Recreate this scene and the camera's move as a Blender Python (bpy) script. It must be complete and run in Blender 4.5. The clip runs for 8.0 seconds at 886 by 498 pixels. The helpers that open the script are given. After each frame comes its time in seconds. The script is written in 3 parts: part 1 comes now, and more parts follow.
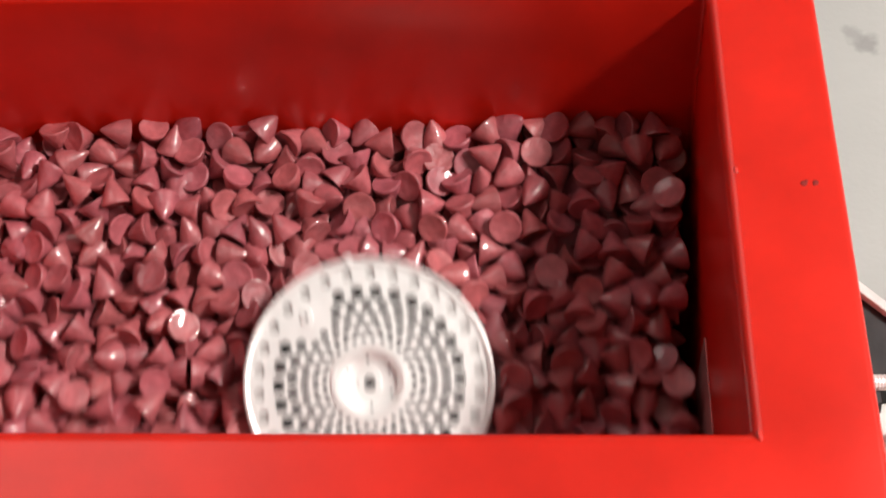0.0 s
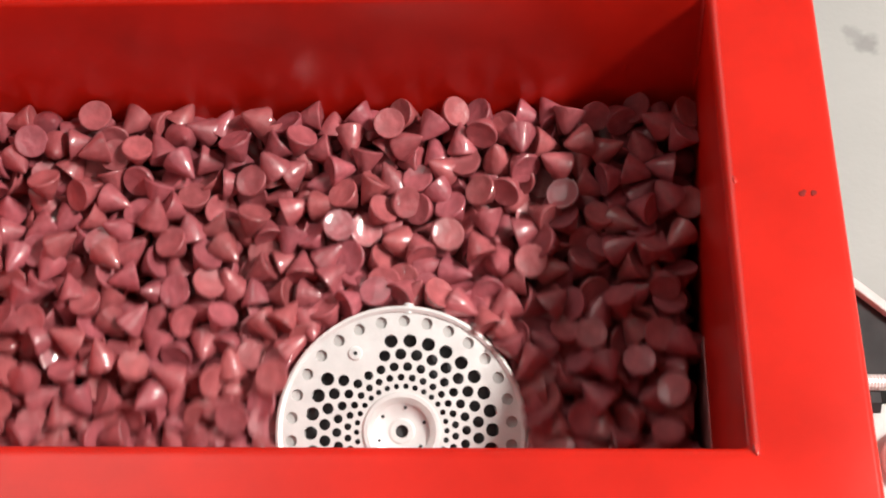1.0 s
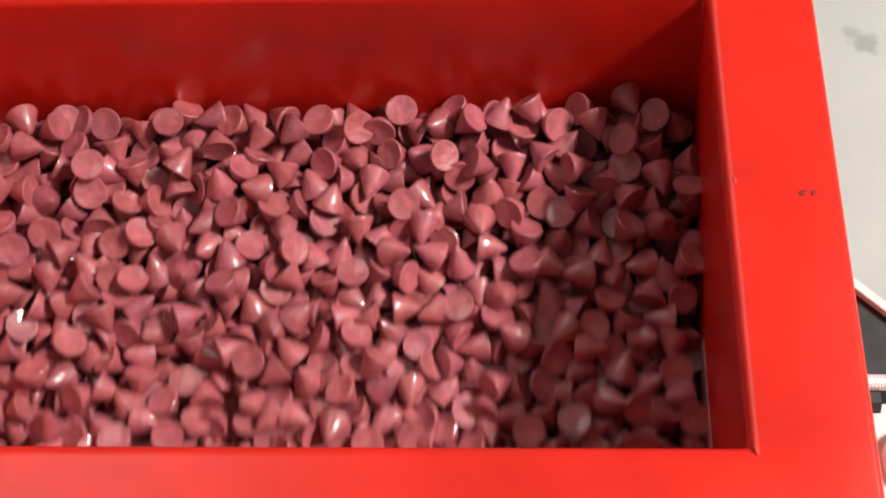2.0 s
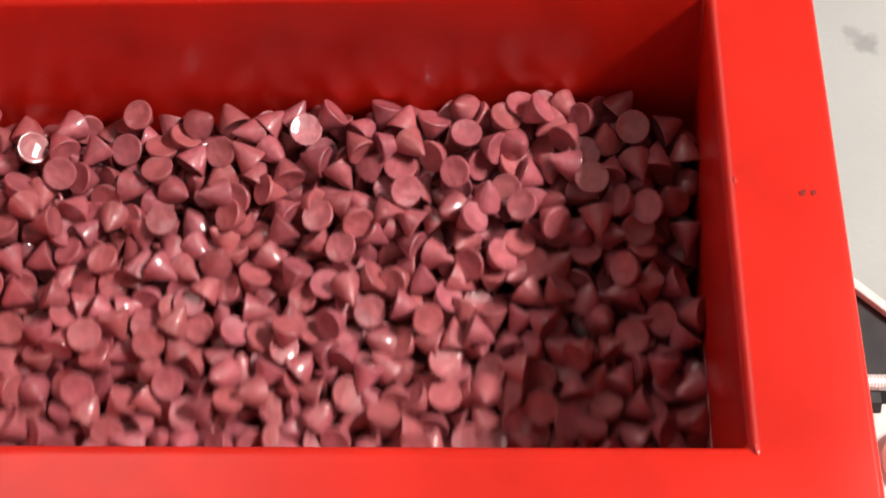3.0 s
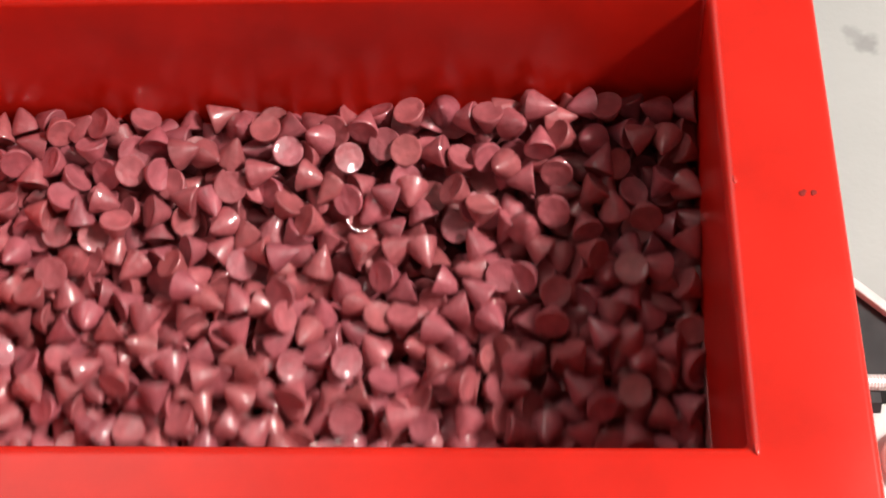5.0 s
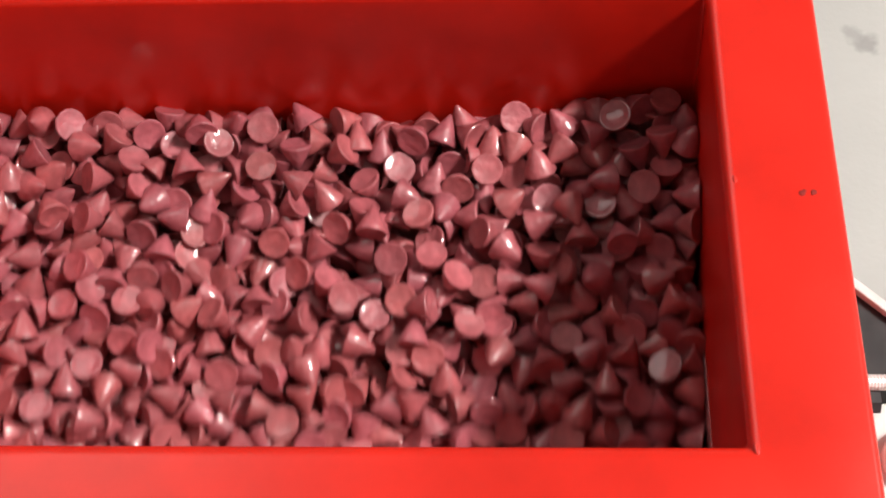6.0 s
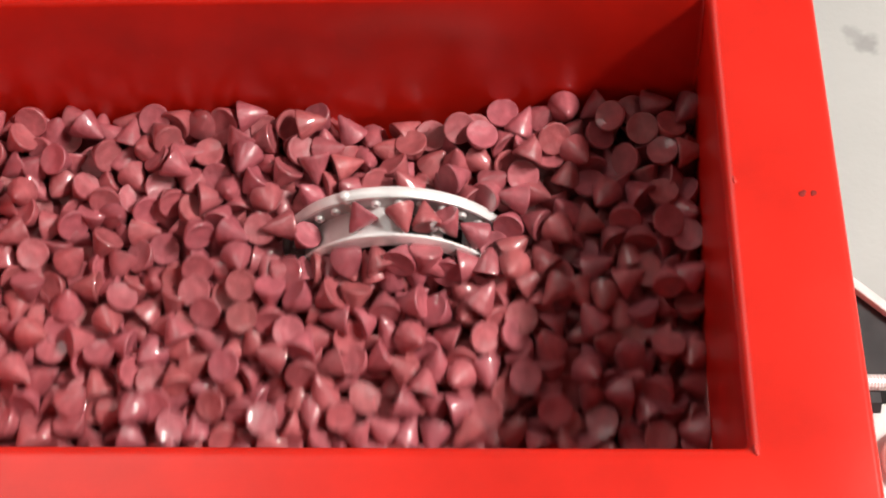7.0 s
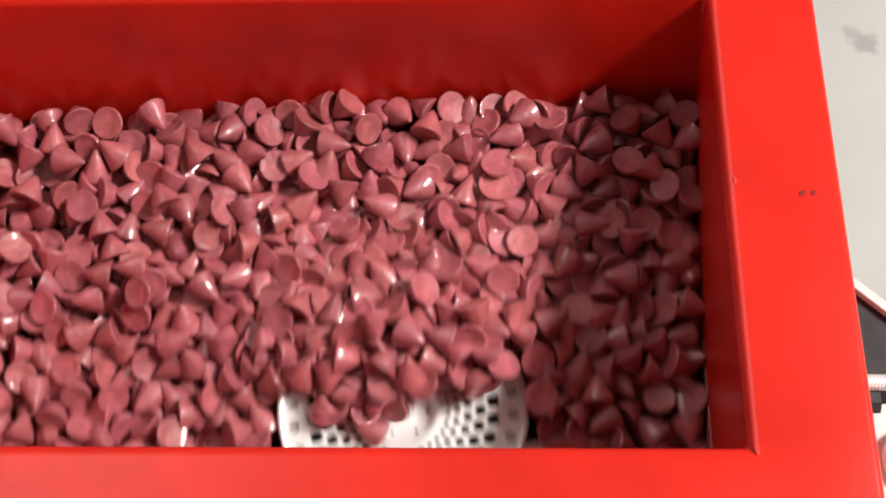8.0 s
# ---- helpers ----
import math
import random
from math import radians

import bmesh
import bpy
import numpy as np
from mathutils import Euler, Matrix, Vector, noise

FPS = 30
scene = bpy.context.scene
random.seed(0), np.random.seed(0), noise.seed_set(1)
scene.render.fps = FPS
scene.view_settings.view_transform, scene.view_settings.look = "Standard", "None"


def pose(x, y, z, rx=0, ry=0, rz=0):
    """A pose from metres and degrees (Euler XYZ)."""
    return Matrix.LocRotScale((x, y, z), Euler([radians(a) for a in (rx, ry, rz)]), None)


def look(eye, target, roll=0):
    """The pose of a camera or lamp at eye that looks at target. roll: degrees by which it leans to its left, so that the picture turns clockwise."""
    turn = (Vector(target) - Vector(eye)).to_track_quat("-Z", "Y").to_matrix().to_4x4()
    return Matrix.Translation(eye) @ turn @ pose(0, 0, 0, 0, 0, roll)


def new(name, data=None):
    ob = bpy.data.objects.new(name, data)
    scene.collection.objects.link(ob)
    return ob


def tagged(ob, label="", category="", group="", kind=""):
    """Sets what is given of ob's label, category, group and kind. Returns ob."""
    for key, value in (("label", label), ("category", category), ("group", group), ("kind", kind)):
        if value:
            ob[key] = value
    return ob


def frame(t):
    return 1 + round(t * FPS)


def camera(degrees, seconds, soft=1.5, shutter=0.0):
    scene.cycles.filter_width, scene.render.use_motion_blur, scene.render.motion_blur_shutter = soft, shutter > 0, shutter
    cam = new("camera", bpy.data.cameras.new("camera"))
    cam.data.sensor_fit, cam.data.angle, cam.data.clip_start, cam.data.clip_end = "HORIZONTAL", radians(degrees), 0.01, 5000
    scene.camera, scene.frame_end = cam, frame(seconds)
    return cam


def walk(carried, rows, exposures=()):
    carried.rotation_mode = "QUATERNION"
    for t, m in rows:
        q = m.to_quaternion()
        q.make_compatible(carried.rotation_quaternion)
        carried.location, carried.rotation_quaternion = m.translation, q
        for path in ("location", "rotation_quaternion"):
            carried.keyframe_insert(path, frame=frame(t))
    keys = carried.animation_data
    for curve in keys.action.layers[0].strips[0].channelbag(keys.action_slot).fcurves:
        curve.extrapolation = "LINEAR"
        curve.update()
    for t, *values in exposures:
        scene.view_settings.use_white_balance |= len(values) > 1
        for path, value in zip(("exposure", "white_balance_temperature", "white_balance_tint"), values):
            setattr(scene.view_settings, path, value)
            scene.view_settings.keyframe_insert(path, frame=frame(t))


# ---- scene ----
EYE = (-0.1304, -0.3594, 1.580)
AHEAD = (-0.05821, 0.53661, -0.84182)
cam = camera(34.0, 8.0, soft=1.9, shutter=0.85)
STAND = look(EYE, [e + a for e, a in zip(EYE, AHEAD)], -5.47)
walk(cam, [(0.0, STAND), (8.0, STAND)], exposures=[(0.0, -0.19), (0.7, -0.19), (1.3, 0.0), (8.0, 0.0)])

# plan of the tub: x along it (0 is the inner face of the end wall), y across it (0 is the inner face of the front wall)
RIM = 0.80                      # height of the rim above the floor
EDGE = -0.0035                  # the end wall's inner face
RIM_W = 0.0760                  # width of the rim
FLARE, LIP = 0.0062, 0.0030     # the end wall leans outwards below the rim; the front lip is rounder
ACROSS, LEFT, DEEP = 0.355, -0.625, 0.46
BACK_Z, FRONT_Z = -0.113, -0.235  # the media's surface below the rim, at the back and at the front


# ---- world and light ----
world = bpy.data.worlds.new("world")
scene.world = world
world.use_nodes = True
world.node_tree.nodes["Background"].inputs[0].default_value = (0.9, 0.95, 1.0, 1)
world.node_tree.nodes["Background"].inputs[1].default_value = 0.028


def ceiling_lamp(x, y, z, sx, sy, watts, colour=(1.0, 0.955, 0.90)):
    lamp = bpy.data.lights.new("ceiling_lamp", "AREA")
    lamp.shape, lamp.size, lamp.size_y = "RECTANGLE", sx, sy
    lamp.energy, lamp.color = watts, colour
    ob = new("ceiling_lamp_light", lamp)
    ob.matrix_world = pose(x, y, z)
    return ob


# x, y, width, length, watts: the near lamp throws the shadow of the end wall, the other is dim
LAMPS = [(2.30, 0.0, 0.46, 1.20, 296.0), (-1.70, 2.00, 1.45, 2.80, 12.0)]
CEILING = 3.60
for x, y, sx, sy, watts in LAMPS:
    ceiling_lamp(x, y, CEILING - 0.075, sx, sy, watts)


# ---- materials ----
def material(name, colour, rough=0.5, metal=0.0, vary=0.15, scale=30.0, bump=0.0, bump_scale=200.0,
             coat=0.0, random_value=0.0, random_hue=0.0, stains=None):
    m = bpy.data.materials.new(name)
    m.use_nodes = True
    nt = m.node_tree
    b = nt.nodes["Principled BSDF"]
    b.inputs["Roughness"].default_value = rough
    b.inputs["Metallic"].default_value = metal
    b.inputs["Coat Weight"].default_value = coat
    b.inputs["Coat Roughness"].default_value = 0.05
    co = nt.nodes.new("ShaderNodeTexCoord")
    big = nt.nodes.new("ShaderNodeTexNoise")
    big.inputs["Scale"].default_value = scale
    big.inputs["Detail"].default_value = 6
    nt.links.new(co.outputs["Object"], big.inputs["Vector"])
    ramp = nt.nodes.new("ShaderNodeMapRange")
    ramp.inputs["To Min"].default_value = 1 - vary
    ramp.inputs["To Max"].default_value = 1 + vary
    ramp.inputs["From Min"].default_value, ramp.inputs["From Max"].default_value = 0.3, 0.7
    nt.links.new(big.outputs["Fac"], ramp.inputs["Value"])
    hsv = nt.nodes.new("ShaderNodeHueSaturation")
    hsv.inputs["Color"].default_value = (*colour, 1)
    value = ramp.outputs["Result"]
    if random_value:
        info = nt.nodes.new("ShaderNodeObjectInfo")
        rr = nt.nodes.new("ShaderNodeMapRange")
        rr.inputs["To Min"].default_value, rr.inputs["To Max"].default_value = 1 - random_value, 1 + random_value
        nt.links.new(info.outputs["Random"], rr.inputs["Value"])
        mul = nt.nodes.new("ShaderNodeMath")
        mul.operation = "MULTIPLY"
        nt.links.new(value, mul.inputs[0])
        nt.links.new(rr.outputs["Result"], mul.inputs[1])
        value = mul.outputs[0]
    if random_hue:
        turn = nt.nodes.new("ShaderNodeMath")
        turn.operation = "MULTIPLY"
        turn.inputs[1].default_value = 37.0
        wrap = nt.nodes.new("ShaderNodeMath")
        wrap.operation = "FRACT"
        hue = nt.nodes.new("ShaderNodeMapRange")
        hue.inputs["To Min"].default_value, hue.inputs["To Max"].default_value = 0.5 - random_hue, 0.5 + random_hue
        nt.links.new(info.outputs["Random"], turn.inputs[0])
        nt.links.new(turn.outputs[0], wrap.inputs[0])
        nt.links.new(wrap.outputs[0], hue.inputs["Value"])
        nt.links.new(hue.outputs["Result"], hsv.inputs["Hue"])
    nt.links.new(value, hsv.inputs["Value"])
    colour_out = hsv.outputs["Color"]
    if stains:
        st = nt.nodes.new("ShaderNodeTexNoise")
        st.inputs["Scale"].default_value = stains[1]
        st.inputs["Detail"].default_value = 8
        nt.links.new(co.outputs["Object"], st.inputs["Vector"])
        sm = nt.nodes.new("ShaderNodeMapRange")
        sm.inputs["From Min"].default_value, sm.inputs["From Max"].default_value = stains[2], stains[2] + 0.12
        sm.inputs["To Max"].default_value = stains[3]
        nt.links.new(st.outputs["Fac"], sm.inputs["Value"])
        mix = nt.nodes.new("ShaderNodeMixRGB")
        mix.inputs["Color2"].default_value = (*stains[0], 1)
        nt.links.new(sm.outputs["Result"], mix.inputs["Fac"])
        nt.links.new(colour_out, mix.inputs["Color1"])
        colour_out = mix.outputs["Color"]
    nt.links.new(colour_out, b.inputs["Base Color"])
    rmap = nt.nodes.new("ShaderNodeMapRange")
    rmap.inputs["To Min"].default_value, rmap.inputs["To Max"].default_value = rough * 0.8, min(1, rough * 1.25)
    nt.links.new(big.outputs["Fac"], rmap.inputs["Value"])
    nt.links.new(rmap.outputs["Result"], b.inputs["Roughness"])
    if bump:
        fine = nt.nodes.new("ShaderNodeTexNoise")
        fine.inputs["Scale"].default_value = bump_scale
        fine.inputs["Detail"].default_value = 4
        nt.links.new(co.outputs["Object"], fine.inputs["Vector"])
        bp = nt.nodes.new("ShaderNodeBump")
        bp.inputs["Strength"].default_value = bump
        bp.inputs["Distance"].default_value = 0.002
        nt.links.new(fine.outputs["Fac"], bp.inputs["Height"])
        nt.links.new(bp.outputs["Normal"], b.inputs["Normal"])
    return m


RED = material("red_polyurethane", (0.62, 0.0150, 0.0065), 0.30, vary=0.17, scale=11, bump=0.10, bump_scale=38)
PINK = material("pink_plastic", (0.385, 0.093, 0.106), 0.46, vary=0.20, scale=110, bump=0.55, bump_scale=170, coat=0.75, random_value=0.16, random_hue=0.005)
ALU = material("tumbled_aluminium", (0.86, 0.84, 0.83), 0.42, metal=0.35, vary=0.06, scale=60, bump=0.08, bump_scale=500)
ALU_DULL = material("dull_aluminium", (0.50, 0.48, 0.47), 0.55, metal=0.5, vary=0.12, scale=60, bump=0.1, bump_scale=400)
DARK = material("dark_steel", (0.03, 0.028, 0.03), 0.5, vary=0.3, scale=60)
RUBBER = material("black_rubber", (0.022, 0.021, 0.022), 0.6, vary=0.35, scale=50, bump=0.2)
ZINC = material("zinc_plated_steel", (0.72, 0.71, 0.69), 0.42, metal=0.25, vary=0.12, scale=80, bump=0.06)
CONCRETE = material("grey_concrete", (0.43, 0.417, 0.40), 0.75, vary=0.08, scale=3.5, bump=0.25, bump_scale=90, stains=((0.33, 0.32, 0.31), 5.0, 0.66, 0.5))
WALL = material("painted_wall", (0.55, 0.55, 0.545), 0.8, vary=0.05, scale=2, bump=0.1, bump_scale=40)
CEIL = material("ceiling_paint", (0.57, 0.57, 0.57), 0.85, vary=0.05, scale=2)


def spot(m, at, radius, colour, strength):
    """A ragged stain round a place, laid over a material's colour."""
    nt = m.node_tree
    b = nt.nodes["Principled BSDF"]
    old = b.inputs["Base Color"].links[0].from_socket
    co = nt.nodes.new("ShaderNodeTexCoord")
    wob = nt.nodes.new("ShaderNodeTexNoise")
    wob.inputs["Scale"].default_value, wob.inputs["Detail"].default_value = 40, 5
    mixv = nt.nodes.new("ShaderNodeVectorMath")
    mixv.operation = "MULTIPLY_ADD"
    mixv.inputs[1].default_value = (0.05, 0.05, 0.0)
    nt.links.new(co.outputs["Object"], wob.inputs["Vector"])
    nt.links.new(wob.outputs["Color"], mixv.inputs[0])
    nt.links.new(co.outputs["Object"], mixv.inputs[2])
    dist = nt.nodes.new("ShaderNodeVectorMath")
    dist.operation = "DISTANCE"
    dist.inputs[1].default_value = (at[0] + 0.025, at[1] + 0.025, at[2])
    nt.links.new(mixv.outputs["Vector"], dist.inputs[0])
    fall = nt.nodes.new("ShaderNodeMapRange")
    fall.inputs["From Min"].default_value, fall.inputs["From Max"].default_value = radius * 0.35, radius
    fall.inputs["To Min"].default_value, fall.inputs["To Max"].default_value = strength, 0.0
    nt.links.new(dist.outputs["Value"], fall.inputs["Value"])
    mix = nt.nodes.new("ShaderNodeMixRGB")
    mix.inputs["Color2"].default_value = (*colour, 1)
    nt.links.new(fall.outputs["Result"], mix.inputs["Fac"])
    nt.links.new(old, mix.inputs["Color1"])
    nt.links.new(mix.outputs["Color"], b.inputs["Base Color"])


spot(CONCRETE, (0.330, 1.005, 0), 0.022, (0.30, 0.29, 0.28), 0.75)
spot(CONCRETE, (0.345, 0.985, 0), 0.024, (0.28, 0.27, 0.26), 0.85)
GLOSS = material("glossy_red_polyurethane", (0.62, 0.03, 0.02), 0.10, vary=0.1, scale=11, coat=1.0)
WORN = material("worn_polyurethane", (0.42, 0.15, 0.15), 0.5, vary=0.22, scale=60, bump=0.2, bump_scale=120)
SCUFF = material("dark_scuff", (0.22, 0.012, 0.009), 0.95, vary=0.3, scale=300)
GLOW = bpy.data.materials.new("lamp_diffuser")
GLOW.use_nodes = True
GLOW.node_tree.nodes["Principled BSDF"].inputs["Emission Color"].default_value = (1, 0.97, 0.93, 1)
GLOW.node_tree.nodes["Principled BSDF"].inputs["Emission Strength"].default_value = 1.5


# ---- mesh helpers ----
def part(name, bm, mat, parent=None, label="", smooth=False):
    bm.normal_update()
    me = bpy.data.meshes.new(name)
    bm.to_mesh(me)
    bm.free()
    me.materials.append(mat)
    if smooth:
        me.polygons.foreach_set("use_smooth", [True] * len(me.polygons))
        me.set_sharp_from_angle(angle=radians(38))
    ob = new(name, me)
    if parent:
        ob.parent = parent
    return tagged(ob, label)


def box(x0, x1, y0, y1, z0, z1, bevel=0.0, segments=2):
    bm = bmesh.new()
    bmesh.ops.create_cube(bm, size=1, matrix=Matrix.LocRotScale(((x0 + x1) / 2, (y0 + y1) / 2, (z0 + z1) / 2), None, (x1 - x0, y1 - y0, z1 - z0)))
    if bevel:
        bmesh.ops.bevel(bm, geom=bm.edges[:], offset=bevel, segments=segments, profile=0.5, affect="EDGES", clamp_overlap=True)
    return bm


def lathe(profile, n=48, start=0.0, sweep=360.0, closed_profile=True):
    """A body turned about z from (radius, height) pairs."""
    bm = bmesh.new()
    full = sweep >= 359.9
    count = n if full else n + 1
    rings = []
    for k in range(count):
        a = radians(start + sweep * k / n)
        rings.append([bm.verts.new((r * math.cos(a), r * math.sin(a), z)) for r, z in profile])
    m = len(profile)
    for k in range(n):
        p, q = rings[k], rings[(k + 1) % count]
        for i in range(m if closed_profile else m - 1):
            j = (i + 1) % m
            bm.faces.new((p[i], q[i], q[j], p[j]))
    if not full and closed_profile:
        bm.faces.new(rings[0])
        bm.faces.new(list(reversed(rings[-1])))
    bmesh.ops.remove_doubles(bm, verts=bm.verts[:], dist=1e-7)
    bmesh.ops.recalc_face_normals(bm, faces=bm.faces[:])
    return bm


# ---- the room ----
def room():
    tagged(part("floor", box(-5, 5, -5, 5, -0.1, 0.0), CONCRETE), "light grey smooth concrete workshop floor with faint stains", "floor", kind="structure")
    tagged(part("ceiling", box(-5, 5, -5, 5, CEILING, CEILING + 0.1), CEIL), "plain pale ceiling above the machine", "ceiling", kind="structure")
    for name, b in (("wall_north", (-5, 5, 5, 5.15)), ("wall_south", (-5, 5, -5.15, -5)), ("wall_east", (5, 5.15, -5, 5)), ("wall_west", (-5.15, -5, -5, 5))):
        tagged(part(name, box(*b, 0, CEILING), WALL), "plain pale painted workshop wall", "wall", kind="structure")


def ceiling_fixture(x, y, sx, sy):
    lamp = new("ceiling_light")
    lamp.location = (x, y, CEILING)
    part("housing", box(-sx / 2 - 0.03, sx / 2 + 0.03, -sy / 2 - 0.03, sy / 2 + 0.03, -0.05, -0.001, 0.006), ZINC, lamp)
    part("diffuser", box(-sx / 2, sx / 2, -sy / 2, sy / 2, -0.062, -0.0505, 0.003), GLOW, lamp, "white glowing diffuser")
    return tagged(lamp, "white rectangular workshop light fixed to the ceiling", "ceiling light", "ceiling lights")


# ---- the tub ----
def rounded_loop(x0, x1, y0, y1, r, n=6):
    pts = []
    for cx, cy, a0 in ((x1 - r, y1 - r, 0), (x0 + r, y1 - r, 90), (x0 + r, y0 + r, 180), (x1 - r, y0 + r, 270)):
        for k in range(n + 1):
            a = radians(a0 + 90 * k / n)
            pts.append((cx + r * math.cos(a), cy + r * math.sin(a)))
    return pts


def tub():
    thing = new("vibratory_tub")
    thing.location = (0, 0, RIM)
    w, e = RIM_W, 0.0085
    sections = []

    def ring(inset, z, r, flare=0.0, front=0.0):
        sections.append([(x, y, z) for x, y in rounded_loop(LEFT + inset, EDGE - inset + flare, inset + front, ACROSS - inset, r)])
    ring(-w, -DEEP - 0.06, 0.012)
    ring(-w, -e * 0.7, 0.012)
    for k in range(1, 5):
        a = radians(90 * k / 4)
        ring(-w + 0.005 * (1 - math.cos(a)), -0.005 * (1 - math.sin(a)), 0.012)
    for k in range(0, 5):
        a = radians(90 * k / 4)
        ring(-e * (1 - math.sin(a)), -e * (1 - math.cos(a)), 0.0035, 0.0012 * k / 4, LIP * k / 4)
    ring(0.0, -0.05, 0.0035, FLARE * 0.45, LIP)
    ring(0.0, -0.21, 0.0035, FLARE, LIP)
    ring(0.0, -DEEP + 0.10, 0.0035, FLARE, LIP)
    for k in range(1, 6):
        a = radians(90 * k / 5)
        ring(0.10 * (1 - math.cos(a)), -DEEP + 0.10 * (1 - math.sin(a)), 0.010, FLARE, LIP)
    bm = bmesh.new()
    loops = [[bm.verts.new(p) for p in s] for s in sections]
    for a, b in zip(loops, loops[1:]):
        for i in range(len(a)):
            j = (i + 1) % len(a)
            bm.faces.new((a[i], a[j], b[j], b[i]))
    bm.faces.new(list(reversed(loops[0])))
    bm.faces.new(loops[-1])
    bmesh.ops.recalc_face_normals(bm, faces=bm.faces[:])
    part("body", bm, RED, thing, smooth=True)
    for x, y, r in ((0.0466, 0.1790, 0.0023), (0.0482, 0.1806, 0.0015), (0.0542, 0.1797, 0.0021), (0.0533, 0.1782, 0.0012)):
        m = part("scuff", lathe([(0.0002, 0.0006), (r * 0.7, 0.0005), (r, 0.0), (0.0002, 0.0)], 12), SCUFF, thing, "dark scuff in the red rim")
        m.location = (x, y, 0.0001)
    for x, y, turn, long in ((0.0018, -0.0012, 8, 0.0042), (0.0046, 0.1905, 4, 0.0034)):
        nib = bmesh.new()
        bmesh.ops.create_uvsphere(nib, u_segments=16, v_segments=10, radius=1.0, matrix=Matrix.Diagonal((0.0016, long, 0.0016, 1)))
        ob = part("moulding_nib", nib, GLOSS, thing, "small glossy bead on the rim's inner edge", smooth=True)
        ob.matrix_basis = pose(x, y, -0.0008, 0, 0, turn)
    band = box(EDGE + FLARE - 0.0012, EDGE + FLARE + 0.0020, LIP + 0.004, 0.178, -0.262, -0.1885, 0.0005)
    part("worn_band", band, WORN, thing, "paler worn band along the media line")
    return tagged(thing, "glossy red polyurethane vibratory tub filled with pink cones", "vibratory tub")


def machine_frame():
    thing = new("machine_frame")
    thing.location = (0.0, 0.0, 0.0)
    bm = box(-0.045, 0.11, -0.0035, 0.0035, -0.007, 0.0, 0.001)
    p = part("gusset_plate", bm, ZINC, thing, "bright zinc-plated steel gusset")
    p.matrix_basis = pose(0.107, 0.163, RIM - 0.10, 0, 0, -45)
    bm = bmesh.new()
    low = [bm.verts.new((x, y, RIM - 0.20)) for x, y in ((0.0735, 0.100), (0.185, 0.100), (0.0735, 0.1925))]
    top = bmesh.ops.extrude_face_region(bm, geom=[bm.faces.new(low)])["geom"]
    bmesh.ops.translate(bm, verts=[v for v in top if isinstance(v, bmesh.types.BMVert)], vec=(0, 0, 0.092))
    bmesh.ops.recalc_face_normals(bm, faces=bm.faces[:])
    part("rubber_buffer", bm, RUBBER, thing, "black rubber buffer block")
    prof = [(0.0001, 0.0)] + [(0.0056 if k % 2 else 0.0053, 0.0011 * k) for k in range(1, 130)] + [(0.0001, 0.0011 * 130)]
    r = part("tie_rod", lathe(prof, 12, closed_profile=False), ZINC, thing, "bright threaded steel rod")
    r.matrix_basis = pose(0.0735, 0.094, RIM - 0.10, 0, 90, 0)
    part("side_plate", box(0.0800, 0.30, -0.09, 0.0885, RIM - 0.128, RIM - 0.120, 0.001), ZINC, thing, "light zinc-plated side plate")
    nut = bmesh.new()
    bmesh.ops.create_cone(nut, cap_ends=True, segments=6, radius1=0.0085, radius2=0.0085, depth=0.010)
    n = part("nut", nut, DARK, thing, "dark steel hexagon nut")
    n.matrix_basis = pose(0.100, 0.0845, RIM - 0.110, 0, 90, 0)
    part("frame_post", box(0.090, 0.150, 0.090, 0.150, 0.0, RIM - 0.19, 0.004), DARK, thing, "dark steel post standing on the floor")
    t = part("spring_housing", lathe([(0.017, 0.0), (0.021, 0.0), (0.023, -0.003), (0.023, -0.034), (0.017, -0.034)], 32), ZINC, thing, "light grey steel spring sleeve", smooth=True)
    t.matrix_basis = pose(0.126, 0.045, RIM - 0.108)
    part("frame_foot", box(-0.60, 0.150, 0.02, 0.33, RIM - 0.60, RIM - DEEP - 0.061, 0.004), DARK, thing)
    part("base_plate", box(-0.65, 0.15, 0.0, 0.35, 0.0, 0.20, 0.006), DARK, thing)
    return tagged(thing, "dark steel machine frame with zinc-plated brackets beside the tub", "machine frame")


# ---- the perforated wheel ----
UNIT = 0.094 / 224


def disc_with_holes(radius, holes, thick, n=72, k=14):
    """A flat plate in the plane z from -thick to 0, with round holes (x, y, r) going through it."""
    cu = bpy.data.curves.new("plate", "CURVE")
    cu.dimensions, cu.fill_mode, cu.extrude = "2D", "BOTH", thick / 2
    for x, y, r, c in [(0, 0, radius, n)] + [(*h, k) for h in holes]:
        sp = cu.splines.new("POLY")
        sp.points.add(c - 1)
        for i in range(c):
            a = 2 * math.pi * i / c
            sp.points[i].co = (x + r * math.cos(a), y + r * math.sin(a), 0, 1)
        sp.use_cyclic_u = True
    ob = bpy.data.objects.new("plate", cu)
    me = bpy.data.meshes.new_from_object(ob)
    bm = bmesh.new()
    bm.from_mesh(me)
    bmesh.ops.translate(bm, verts=bm.verts[:], vec=(0, 0, -thick / 2))
    bpy.data.objects.remove(ob)
    bpy.data.curves.remove(cu)
    bpy.data.meshes.remove(me)
    return bm


